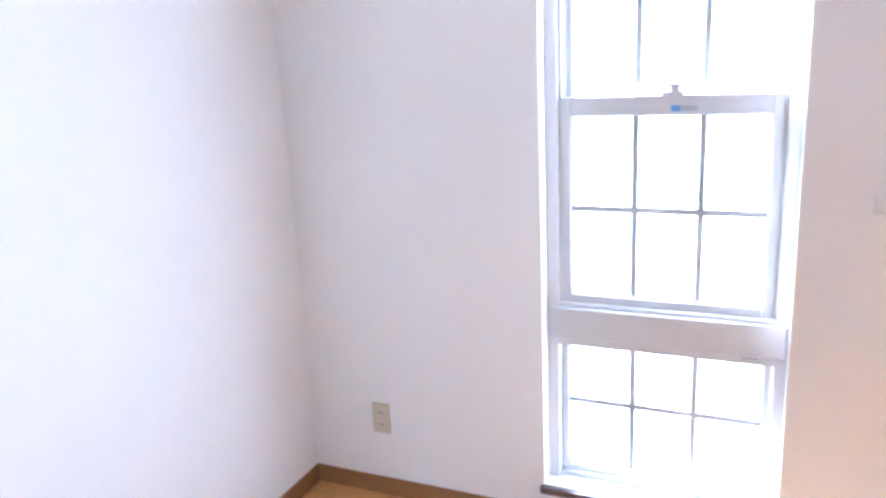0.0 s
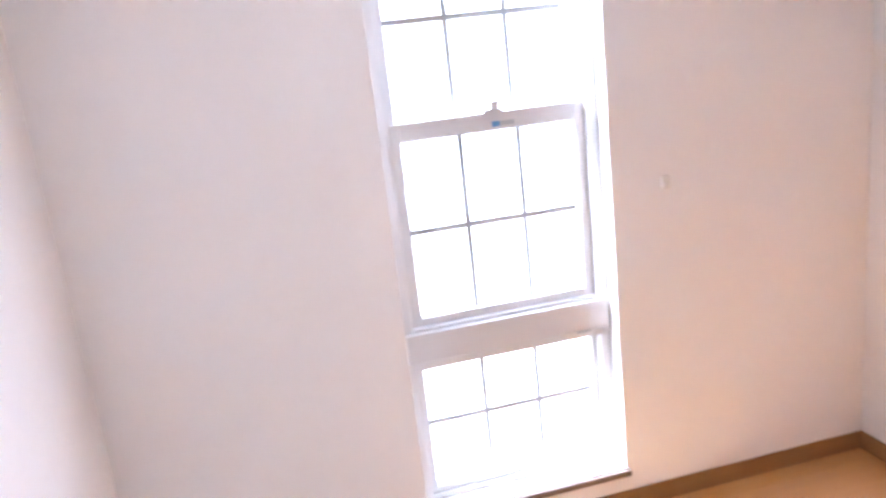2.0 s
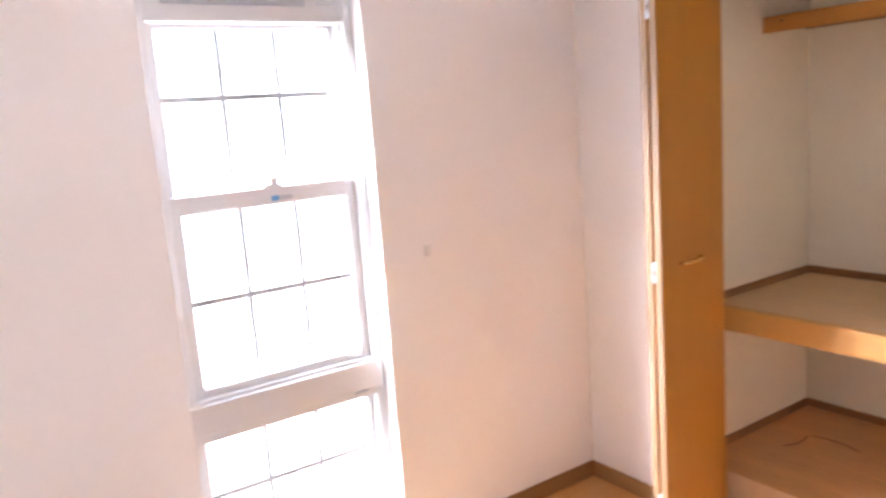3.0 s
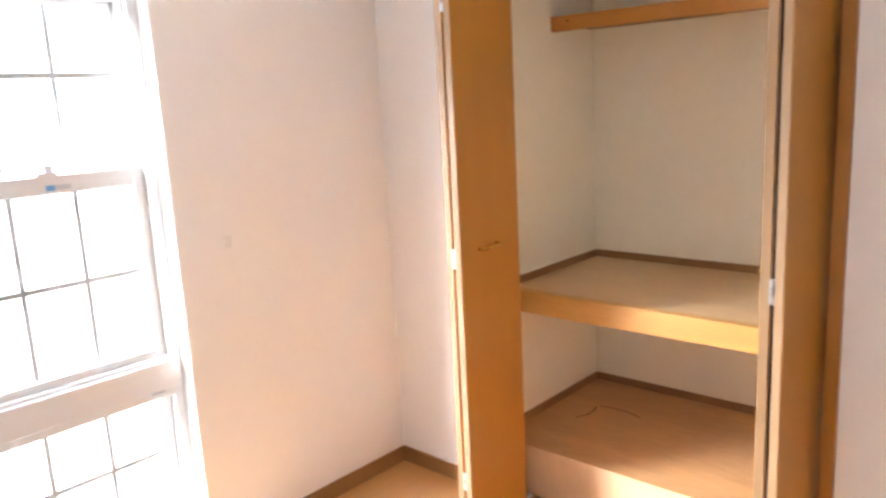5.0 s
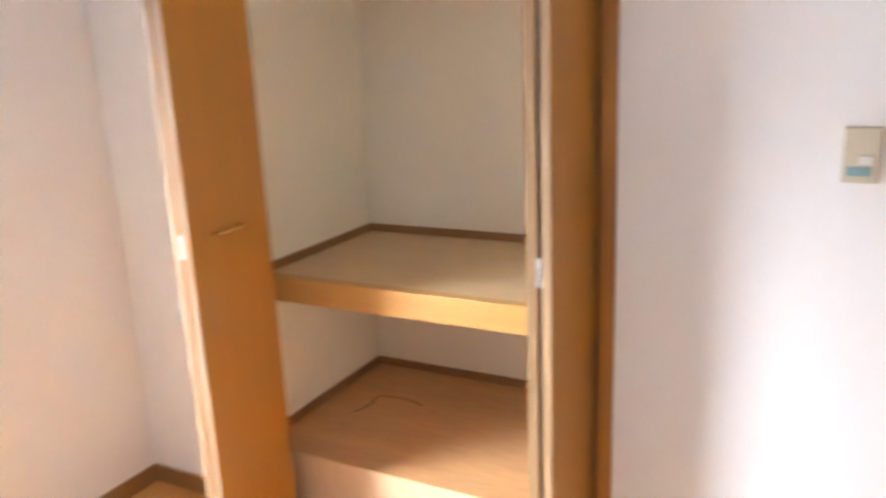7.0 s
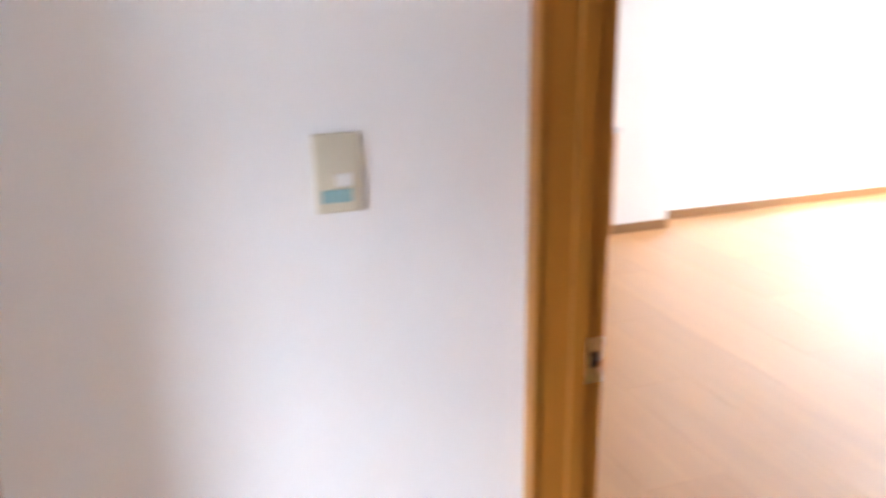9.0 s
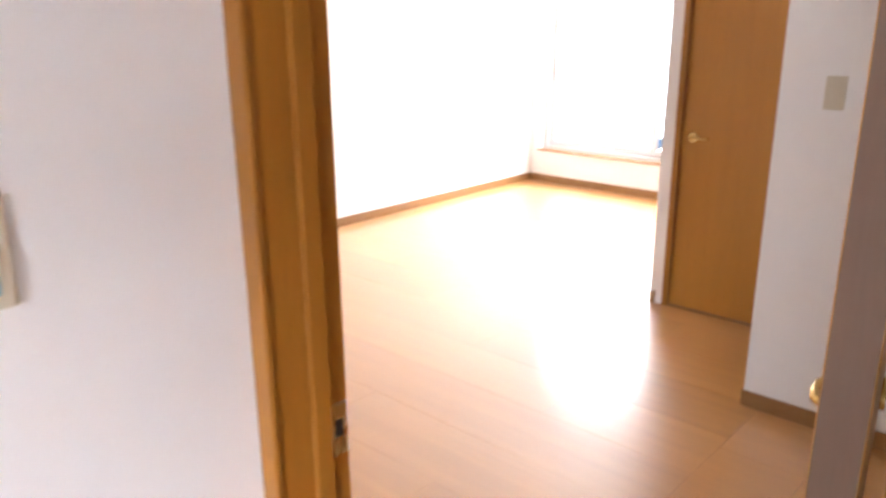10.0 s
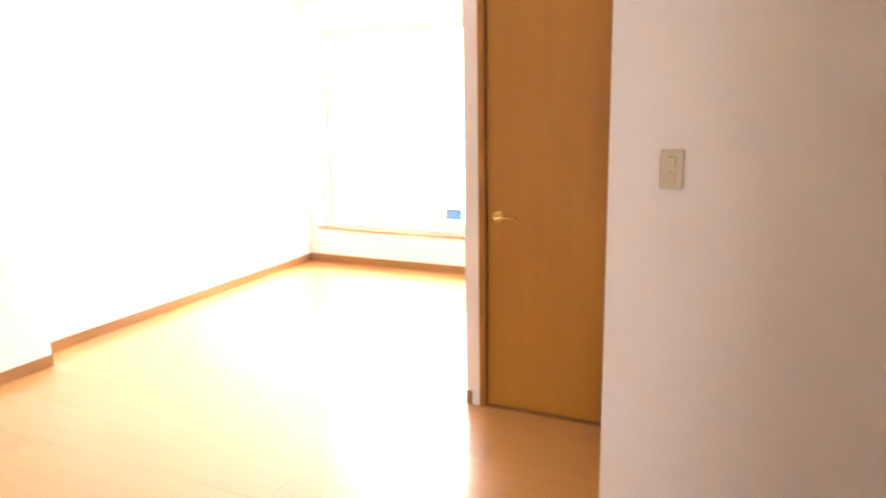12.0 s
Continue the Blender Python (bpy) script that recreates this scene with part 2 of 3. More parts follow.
structure("wall_short", boxes(((HALLX, NY - 0.12, 0), (NX, NY, H))), WALLPAPER, "short white wallpaper wall with a light switch", "wall")
structure("wall_hall_west", boxes(((HALLX - 0.1, GY - 0.12, 0), (HALLX, DY, H))), WALLPAPER, "plain white wallpaper wall closing the hall", "wall")
structure("ceiling", boxes(((WEST - 0.12, FY - 0.16, H), (EX2 + 0.12, 0.17, H + 0.1))), CEILING, "white papered ceiling", "ceiling")
floor = structure("floor", boxes(((WEST - 0.12, FY - 0.16, -0.12), (EX2 + 0.12, 0.17, -0.012))), PLANK_BASE, "orange-brown wooden plank flooring", "floor")
structure("ground", boxes(((-60, -70, -0.5), (60, 60, -0.35))), OUTWALL, "pale bare ground outside the house", "ground")


def strips(name, rows, h, depth, material, label, category, z=0.0):
    """Skirting or cornice: one bevelled strip a wall; each row is the two ends and the way it stands proud."""
    bm = bmesh.new()
    for (x0, y0), (x1, y1), (nx, ny) in rows:
        box(bm, (min(x0, x1, x0 + nx * depth, x1 + nx * depth), min(y0, y1, y0 + ny * depth, y1 + ny * depth), z),
            (max(x0, x1, x0 + nx * depth, x1 + nx * depth), max(y0, y1, y0 + ny * depth, y1 + ny * depth), z + h), 0.0025)
    return structure(name, bm, material, label, category)


strips("baseboard_bedroom", [((WEST, 0), (0, 0), (0, -1)), ((WEST, -0.009), (WEST, SOUTH), (1, 0)), ((0, -0.009), (0, CL0 - 0.0), (-1, 0)),
       ((0, CL1 - 0.002), (0, SOUTH + 0.03), (-1, 0)), ((WEST + 0.009, SOUTH), (DX - 0.07, SOUTH), (0, 1))], BT, 0.009, BASEWOOD, "brown wooden baseboard", "baseboard")
strips("baseboard_living", [((EX, -4.402), (EX, EY), (-1, 0)), ((EX2, EY), (EX2, FY), (-1, 0)), ((EX2 - 0.009, FY), (GX, FY), (0, 1)),
       ((D1 + 0.07, GY), (GX, GY), (0, 1)), ((NX, NY), (HALLX, NY), (0, 1)), ((NX, NY), (NX, NY - 0.12), (1, 0)), ((EX + 0.002, EY), (EX2, EY), (0, -1))],
       BT, 0.009, BASEWOOD, "brown wooden baseboard", "baseboard")
strips("trim_ceiling", [((EX, CS - 0.24), (EX, EY), (-1, 0)), ((EX2, EY), (EX2, FY), (-1, 0)), ((EX2, FY), (GX, FY), (0, 1)), ((D1 + 0.4, GY), (HALLX, GY), (0, 1)),
       ((NX, NY), (HALLX, NY), (0, 1)), ((EX, EY), (EX2, EY), (0, -1))], 0.03, 0.02, BASEWOOD, "brown wooden cornice strip", "trim", z=H - 0.03)
strips("trim_ceiling_bedroom", [((WEST, 0), (0, 0), (0, -1)), ((WEST, 0), (WEST, SOUTH), (1, 0)), ((0, 0), (0, SOUTH), (-1, 0)), ((WEST, SOUTH), (0, SOUTH), (0, 1))],
       0.03, 0.02, BASEWOOD, "brown wooden cornice strip", "trim", z=H - 0.03)


# ---- tall window ----
def tall_window():
    w = tagged(new("window_1"), "tall white vinyl sash window with grilles", "window", kind="structure")
    y0 = 0.050
    part("window_frame", boxes(((WX0, y0 + 0.01, WZ0), (WX0 + 0.034, 0.165, WZ1)), ((WX1 - 0.034, y0 + 0.01, WZ0), (WX1, 0.165, WZ1)),
         ((WX0 + 0.034, y0 + 0.01, WZ1 - 0.03), (WX1 - 0.034, 0.165, WZ1)), ((WX0 + 0.034, y0 + 0.03, WZ0), (WX1 - 0.034, 0.165, WZ0 + 0.02)), bevel=0.003), VINYL, w)
    for s, x in ((1, WX0 + 0.034), (-1, WX1 - 0.034)):
        part("sash_track", boxes(((x, 0.078, 0.725), (x + s * 0.010, 0.160, WZ1 - 0.03)), ((x + s * 0.010, 0.098, 0.725), (x + s * 0.016, 0.106, WZ1 - 0.03)),
             bevel=0.002), VINYL, w)
    head = part("head_box", boxes(((WX0 + 0.034, 0.062, 1.825), (WX1 - 0.034, 0.150, WZ1 - 0.03)), bevel=0.004), VINYL, w, "white head box with a dark vent slot")
    part("vent_slot", boxes(((-1.50, 0.0595, 1.872), (-1.07, 0.064, 1.892))), GASKET, head)
    part("vent_knob", boxes(((-1.03, 0.056, 1.876), (-0.97, 0.064, 1.890)), bevel=0.003), VINYL, head)
    # box rail across the window
    apron = part("transom_box", boxes(((WX0 + 0.010, 0.048, 0.630), (WX1 - 0.006, 0.150, 0.722)), ((WX0 + 0.034, 0.062, 0.722), (WX1 - 0.034, 0.15, 0.734)),
                 ((WX0 + 0.02, 0.060, 0.600), (WX1 - 0.02, 0.15, 0.630)), bevel=0.003), VINYL, w)
    part("catch", boxes(((-1.03, 0.046, 0.622), (-0.985, 0.060, 0.630)), bevel=0.002), GASKET, apron)

    def sash(name, x0, x1, z0, z1, y, stile, top, bottom, cross, across=True):
        s = part(name, boxes(((x0, y, z0), (x0 + stile, y + 0.03, z1)), ((x1 - stile, y, z0), (x1, y + 0.03, z1)),
                 ((x0 + stile, y, z1 - top), (x1 - stile, y + 0.03, z1)), ((x0 + stile, y, z0), (x1 - stile, y + 0.03, z0 + bottom)), bevel=0.003), VINYL, w)
        part("gasket", boxes(((x0 + stile, y + 0.010, z0 + bottom), (x0 + stile + 0.004, y + 0.016, z1 - top)), ((x1 - stile - 0.004, y + 0.010, z0 + bottom), (x1 - stile, y + 0.016, z1 - top)),
             ((x0 + stile, y + 0.010, z1 - top - 0.004), (x1 - stile, y + 0.016, z1 - top)), ((x0 + stile, y + 0.010, z0 + bottom), (x1 - stile, y + 0.016, z0 + bottom + 0.004))), GASKET, s)
        g = part("pane", boxes(((x0 + stile - 0.004, y + 0.012, z0 + bottom - 0.004), (x1 - stile + 0.004, y + 0.015, z1 - top + 0.004))), GLASS, s)
        g.visible_shadow = False
        for mx in (-1.334, -1.155):
            part("muntin", boxes(((mx - 0.009, y + 0.0165, z0 + bottom - 0.002), (mx + 0.009, y + 0.0225, z1 - top + 0.002)), bevel=0.001), MUNTIN, s)
        part("muntin", boxes(((x0 + stile, y + 0.0166, cross - 0.009), (x1 - stile, y + 0.0224, cross + 0.009)), bevel=0.001), MUNTIN, s)
        return s

    lower = sash("lower_sash", -1.540, -0.957, 0.734, 1.339, 0.078, 0.027, 0.052, 0.026, 1.018)
    sash("upper_sash", -1.540, -0.957, 1.300, 1.829, 0.112, 0.024, 0.018, 0.020, 1.615)
    sash("fixed_sash", -1.546, -0.950, 0.168, 0.602, 0.090, 0.020, 0.012, 0.018, 0.403)
    latch = part("latch", boxes(((-1.262, 0.064, 1.339), (-1.206, 0.100, 1.349)), ((-1.240, 0.066, 1.349), (-1.216, 0.090, 1.364)), ((-1.244, 0.058, 1.362), (-1.205, 0.082, 1.370)), bevel=0.002), VINYL, lower, "small white sash latch")
    part("tag", boxes(((-1.238, 0.0762, 1.296), (-1.214, 0.0782, 1.312))), BLUE, lower, "small blue sticker")
    part("tag", boxes(((-1.213, 0.0762, 1.297), (-1.170, 0.0782, 1.311))), GASKET, lower, "small grey printed sticker")
    return w


tall_window()
# sill and reveals
structure("trim_sill", boxes(((WX0 - 0.010, -0.020, WZ0 - 0.024), (WX1 + 0.010, -0.0005, WZ0 - 0.003)), bevel=0.003), SILLWOOD, "dark brown wooden window sill", "window sill")


# ---- closet ----
def closet():
    # north jamb is widened, unseen behind the leaf, to stop light leaking past
    fr = structure("trim_closet", boxes(
        ((-0.012, CL0 - 0.068, 0), (0.068, CL0 - 0.0, 2.06)), ((-0.012, CL1, 0), (0.068, CL1 + 0.035, 2.06)), ((-0.012, CL1 + 0.035, 2.03), (0.068, CL0 - 0.068, 2.06)), bevel=0.003),
        FRAMEWOOD, "brown wooden closet door frame", "trim")
    part("track", boxes(((0.02, CL1 + 0.036, 2.012), (0.06, CL0 - 0.036, 2.029))), STEEL, fr)
    part("sill", boxes(((-0.010, CL1 + 0.036, 0.0), (0.066, CL0 - 0.069, 0.014)), bevel=0.003), FRAMEWOOD, fr)
    for y in (-0.612, -1.590):
        bm = boxes(((0.012, y - 0.014, 0.014), (0.056, y + 0.014, 0.018)), bevel=0.001)
        disc(bm, (0.034, y, 0.019), (0, 0, 1), 0.006, 0.006, 14)
        part("pivot_plate", bm, WHITEPLASTIC, fr, "white plastic door pivot")
    # raised closet floor
    lo = thing("closet_platform", "raised plywood closet floor with pale front panel", "closet")
    part("front_panel", boxes(((0.076, CS, 0.0), (0.094, CN, 0.190)), bevel=0.002), PALEPLY, lo)
    part("front_edge", boxes(((0.0715, CS, 0.1905), (0.0735, CN, 0.2045))), PALEPLY, lo, "pale edge strip")
    part("floor_board", boxes(((0.072, CS, 0.190), (CB, CN, 0.205)), bevel=0.002), PLYWOOD_DARK, lo, "brown scratched plywood board")
    for pts in (((0.385, -0.610), (0.430, -0.632), (0.480, -0.634), (0.527, -0.622)), ((0.538, -0.632), (0.550, -0.690), (0.548, -0.750), (0.526, -0.821))):
        bm = bmesh.new()
        for (xa, ya), (xb, yb) in zip(pts, pts[1:]):
            d = Vector((yb - ya, xa - xb)).normalized() * 0.004
            q = [bm.verts.new(c) for c in ((xa - d.x, ya - d.y, 0.2054), (xb - d.x, yb - d.y, 0.2054), (xb + d.x, yb + d.y, 0.2054), (xa + d.x, ya + d.y, 0.2054))]
            bm.faces.new(q)
        got = bmesh.ops.extrude_face_region(bm, geom=list(bm.faces))
        bmesh.ops.translate(bm, verts=[v for v in got["geom"] if isinstance(v, bmesh.types.BMVert)], vec=(0, 0, 0.0006))
        part("scratch", bm, SCRATCH, lo, "dark worn scratch")
    sh = thing("closet_shelf", "deep plywood closet shelf with a thick wooden front beam", "shelf")
    part("front_beam", boxes(((0.140, CS, 0.697), (0.180, CN, 0.780)), bevel=0.003), SHELFWOOD, sh)
    part("shelf_board", boxes(((0.180, CS, 0.760), (CB, CN, 0.778))), PLYWOOD, sh)
    part("support_rail", boxes(((0.46, CS, 0.710), (0.50, CN, 0.760))), SHELFWOOD, sh)
    up = thing("closet_upper_shelf", "narrow wooden overhead closet shelf", "shelf")
    part("front_beam", boxes(((0.50, CS, 1.726), (0.53, CN, 1.782)), bevel=0.002), ORANGEWOOD, up)
    part("lip", boxes(((0.502, CS, 1.720), (0.528, CN - 0.16, 1.725)), bevel=0.001), BASEWOOD, up, "thin dark strip under the beam")
    part("shelf_board", boxes(((0.53, CS, 1.765), (CB, CN, 1.780))), PLYWOOD, up)
    bm = bmesh.new()
    disc(bm, (0.499, -0.53, 1.762), (-1, 0, 0), 0.004, 0.004, 12)
    part("nail", bm, DARK, up)
    strips("trim_closet_low", [((CB, CS), (CB, CN), (-1, 0)), ((0.094, CN), (CB, CN), (0, -1)), ((0.094, CS), (CB, CS), (0, 1))], 0.032, 0.012, BASEWOOD, "dark brown closet skirting strip", "trim", z=0.205)
    strips("trim_closet_mid", [((CB, CS), (CB, CN), (-1, 0)), ((0.18, CN), (CB, CN), (0, -1)), ((0.18, CS), (CB, CS), (0, 1))], 0.030, 0.012, BASEWOOD, "dark brown closet skirting strip", "trim", z=0.778)


closet()


def folding_door(label, xa, xb, ya, out, handle, splay=0.0):
    """Two hinged leaves folded against each other; ya is the outer face towards the closet's middle, out the way to the jamb."""
    d = thing("folding_door", label, "closet door", "folding closet doors")
    t, gap = 0.025, 0.009
    y = ya
    for k in range(2):
        lf = part("leaf", boxes(((xa + 0.0012, min(y, y + out * t), 0.012), (xb, max(y, y + out * t), 2.008)), bevel=0.002), DOORWOOD, d)
        part("edge_band", boxes(((xa - 0.0006, min(y, y + out * t) + 0.0015, 0.013), (xa + 0.0014, max(y, y + out * t) - 0.0015, 2.007))), EDGEWOOD, lf, "pale wood edge band")
        if k == 0 and handle:
            bm = bmesh.new()
            hx, s = xa + 0.135, -out
            f = ya
            tube(bm, [(hx - 0.045, f, 1.010), (hx - 0.040, f + s * 0.020, 1.010), (hx - 0.015, f + s * 0.026, 1.012), (hx + 0.02, f + s * 0.026, 1.014), (hx + 0.040, f + s * 0.020, 1.016), (hx + 0.045, f, 1.016)], 0.0055)
            part("handle", bm, BRASS, lf, "slim brass pull handle")
        if splay:
            edge = Vector((xa, y + out * (t if k == 0 else 0), 0))
            m = Matrix.Translation(edge) @ pose(0, 0, 0, 0, 0, splay * (1 if k == 0 else -1)) @ Matrix.Translation(-edge)
            lf.matrix_local = m
        y += out * (t + gap)
    # near-black strip fills the gap between the leaves in place of its shade
    part("gap_shade_strip", boxes(((xa + 0.012, min(ya + out * t, ya + out * (t + gap)), 0.02), (xa + 0.03, max(ya + out * t, ya + out * (t + gap)), 2.0))), DARK, d)
    for z in (0.22, 0.99, 1.78):
        bm = boxes(((xa - 0.0015, min(ya + out * (t - 0.002), ya + out * (t + gap + 0.002)), z - 0.032), (xa + 0.010, max(ya + out * (t - 0.002), ya + out * (t + gap + 0.002)), z + 0.032)), bevel=0.0005)
        disc(bm, (xa - 0.002, ya + out * (t + gap / 2), z), (0, 0, 1), 0.0045, 0.022, 12)
        part("hinge", bm, STEEL, d)
    return d


folding_door("brown wooden folding closet door standing open, with brass handle", -0.300, 0.010, -0.630, 1, True)
folding_door("brown wooden folding closet door standing open against its jamb", -0.212, 0.050, -1.522, -1, True, 7.2)


# ---- doorway between the rooms ----
def doorway():
    z = 2.03
    fr = structure("trim_doorway", boxes(
        ((-0.030, DY - 0.007, 0), (-0.001, SOUTH + 0.006, z)), ((DX - 0.030, DY - 0.007, 0), (DX, SOUTH + 0.006, z)), ((DX - 0.03, DY - 0.007, z), (-0.001, SOUTH + 0.006, z + 0.03)), bevel=0.003),
        FRAMEWOOD, "brown wooden door frame of the open doorway", "trim")
    part("door_stop", boxes(((-0.042, -2.515, 0), (-0.030, -2.488, z)), ((DX, -2.515, 0), (DX + 0.012, -2.488, z)), ((DX + 0.012, -2.515, z - 0.012), (-0.042, -2.488, z)), bevel=0.0015), FRAMEWOOD, fr)
    part("casing", boxes(((-0.036, SOUTH + 0.006, 0), (-0.001, SOUTH + 0.016, z)), ((DX - 0.05, SOUTH + 0.001, 0), (DX - 0.03, SOUTH + 0.022, z + 0.03)), bevel=0.003), FRAMEWOOD, fr)
    st = part("strike_plate", boxes(((-0.0325, -2.549, 0.852), (-0.0295, -2.519, 0.932)), bevel=0.001), STEEL, fr)
    part("strike_hole", boxes(((-0.0332, -2.541, 0.880), (-0.0320, -2.527, 0.908))), DARK, st)


doorway()


def lever(bm, x, y, z, side, s):
    """A rose with a lever that points along s in x; side is the way out of the door's face in y."""
    disc(bm, (x, y + side * 0.004, z), (0, side, 0), 0.026, 0.008, 24, 0.002)
    tube(bm, [(x, y + side * 0.006, z), (x, y + side * 0.038, z), (x + s * 0.010, y + side * 0.045, z), (x + s * 0.05, y + side * 0.046, z + 0.002), (x + s * 0.074, y + side * 0.043, z), (x + s * 0.081, y + side * 0.037, z), (x + s * 0.082, y + side * 0.018, z)], 0.0068)


def closed_door():
    fr = structure("trim_hall_door", boxes(
        ((D1, GY - 0.10, 0), (D1 + 0.030, GY + 0.012, 2.0)), ((D0 - 0.03, GY - 0.10, 0), (D0, GY + 0.012, 2.0)), ((D0 - 0.03, GY - 0.10, 2.0), (D1 + 0.03, GY + 0.012, 2.03)), bevel=0.003),
        FRAMEWOOD, "dark brown wooden door frame", "trim")
    d = thing("interior_door", "closed flat brown wooden door with brass lever handle", "door")
    lf = part("leaf", boxes(((D0 + 0.003, GY - 0.050, 0.010), (D1 - 0.003, GY - 0.014, 1.997)), bevel=0.002), DOORWOOD, d)
    bm = bmesh.new()
    lever(bm, 0.828, GY - 0.014, 0.890, 1, -1)
    part("handle", bm, BRASS, lf, "brass lever handle")
    structure("trim_threshold", boxes(((D0 - 0.03, GY - 0.10, 0), (D1 + 0.03, GY + 0.004, 0.006)), bevel=0.002), BASEWOOD, "dark wooden door threshold", "trim")


closed_door()


def open_door():
    """The doorway's own leaf, swung into the living room."""
    d = thing("bedroom_door", "flat brown wooden door standing open into the living room", "door")
    wide, t = 0.65, 0.040
    lf = part("leaf", boxes(((0.0, -t, 0.010), (wide, 0, 2.005)), bevel=0.002), DOORWOOD, d)
    part("edge_band", boxes(((-0.0008, -t + 0.0015, 0.012), (0.0012, -0.0015, 2.003))), LEAFEDGE, lf, "grey-brown leaf edge")
    bm = bmesh.new()
    lever(bm, wide - 0.06, 0, 0.890, 1, -1)
    lever(bm, wide - 0.06, -t, 0.890, -1, -1)
    part("handle", bm, BRASS, lf, "brass lever handle")
    for z in (0.2, 1.0, 1.8):
        bm = bmesh.new()
        disc(bm, (-0.008, -t - 0.004, z), (0, 0, 1), 0.006, 0.09, 12)
        part("hinge", bm, STEEL, d)
    d.matrix_world = pose(-0.622, -2.572, 0, 0, 0, -80.3)


open_door()


# ---- plates and small wall things ----
def plate(name, label, category, at, turn, kind_of):
    """Wall plate about 70 by 120 mm; built to face -y, then turned."""
    p = thing(name, label, category)
    part("cover", boxes(((-0.0325, -0.008, -0.0550), (0.0325, 0, 0.0550)), bevel=0.003), BEIGE, p)
    if kind_of == "switch":
        part("rocker", boxes(((-0.004, -0.012, -0.018), (0.020, -0.007, 0.000)), bevel=0.002), WHITEPLASTIC, p, "white rocker button")
        part("name_label", boxes(((-0.024, -0.0095, -0.040), (0.018, -0.0075, -0.022))), CYAN, p, "blue-green label strip")
        part("window", boxes(((-0.012, -0.0088, -0.021), (0.026, -0.0075, 0.003)), bevel=0.0008), BEIGE, p)
    elif kind_of == "double":
        for z in (-0.022, 0.022):
            part("rocker", boxes(((-0.012, -0.012, z - 0.015), (0.012, -0.007, z + 0.015)), bevel=0.002), BEIGE, p)
    else:
        part("insert", boxes(((-0.013, -0.0095, -0.042), (0.013, -0.0075, 0.042)), bevel=0.001), BEIGE, p)
        for z in (-0.022, 0.022):
            for x in (-0.006, 0.006):
                part("slot", boxes(((x - 0.0012, -0.0105, z - 0.004), (x + 0.0012, -0.0092, z + 0.004))), DARK, p)
    p.matrix_world = pose(*at, 0, 0, turn)
    return p


plate("light_switch", "beige light switch plate with a blue-green label on the wall", "light switch", (0, -2.138, 1.229), -90, "switch")
plate("wall_outlet", "beige double power outlet low on the wall", "outlet", (-2.150, 0, 0.290), 0, "outlet")
plate("light_switch", "beige double light switch on the short wall", "light switch", (-0.016, NY, 1.206), 180, "double")


def wall_cap():
    p = thing("wall_plug", "small white plastic plug on the wall", "wall plug")
    bm = bmesh.new()
    box(bm, (-0.751, -0.010, 1.050), (-0.723, 0, 1.092), 0.0045)
    part("cap", bm, WHITEPLASTIC, p)
    bm = bmesh.new()
    disc(bm, (-0.737, -0.012, 1.064), (0, -1, 0), 0.009, 0.006, 20, 0.002)
    part("button", bm, WHITEPLASTIC, p)


wall_cap()


def wall_board():
    b = thing("mounting_board", "flat brown wooden mounting board high on the wall", "wall board")
    part("board", boxes(((WEST, -0.96, 1.692), (WEST + 0.018, -0.140, 1.99)), bevel=0.003), FRAMEWOOD, b)
    for y in (-0.20, -0.90):
        bm = bmesh.new()
        disc(bm, (WEST + 0.018, y, 1.84), (1, 0, 0), 0.006, 0.003, 14)
        part("screw", bm, STEEL, b)


wall_board()


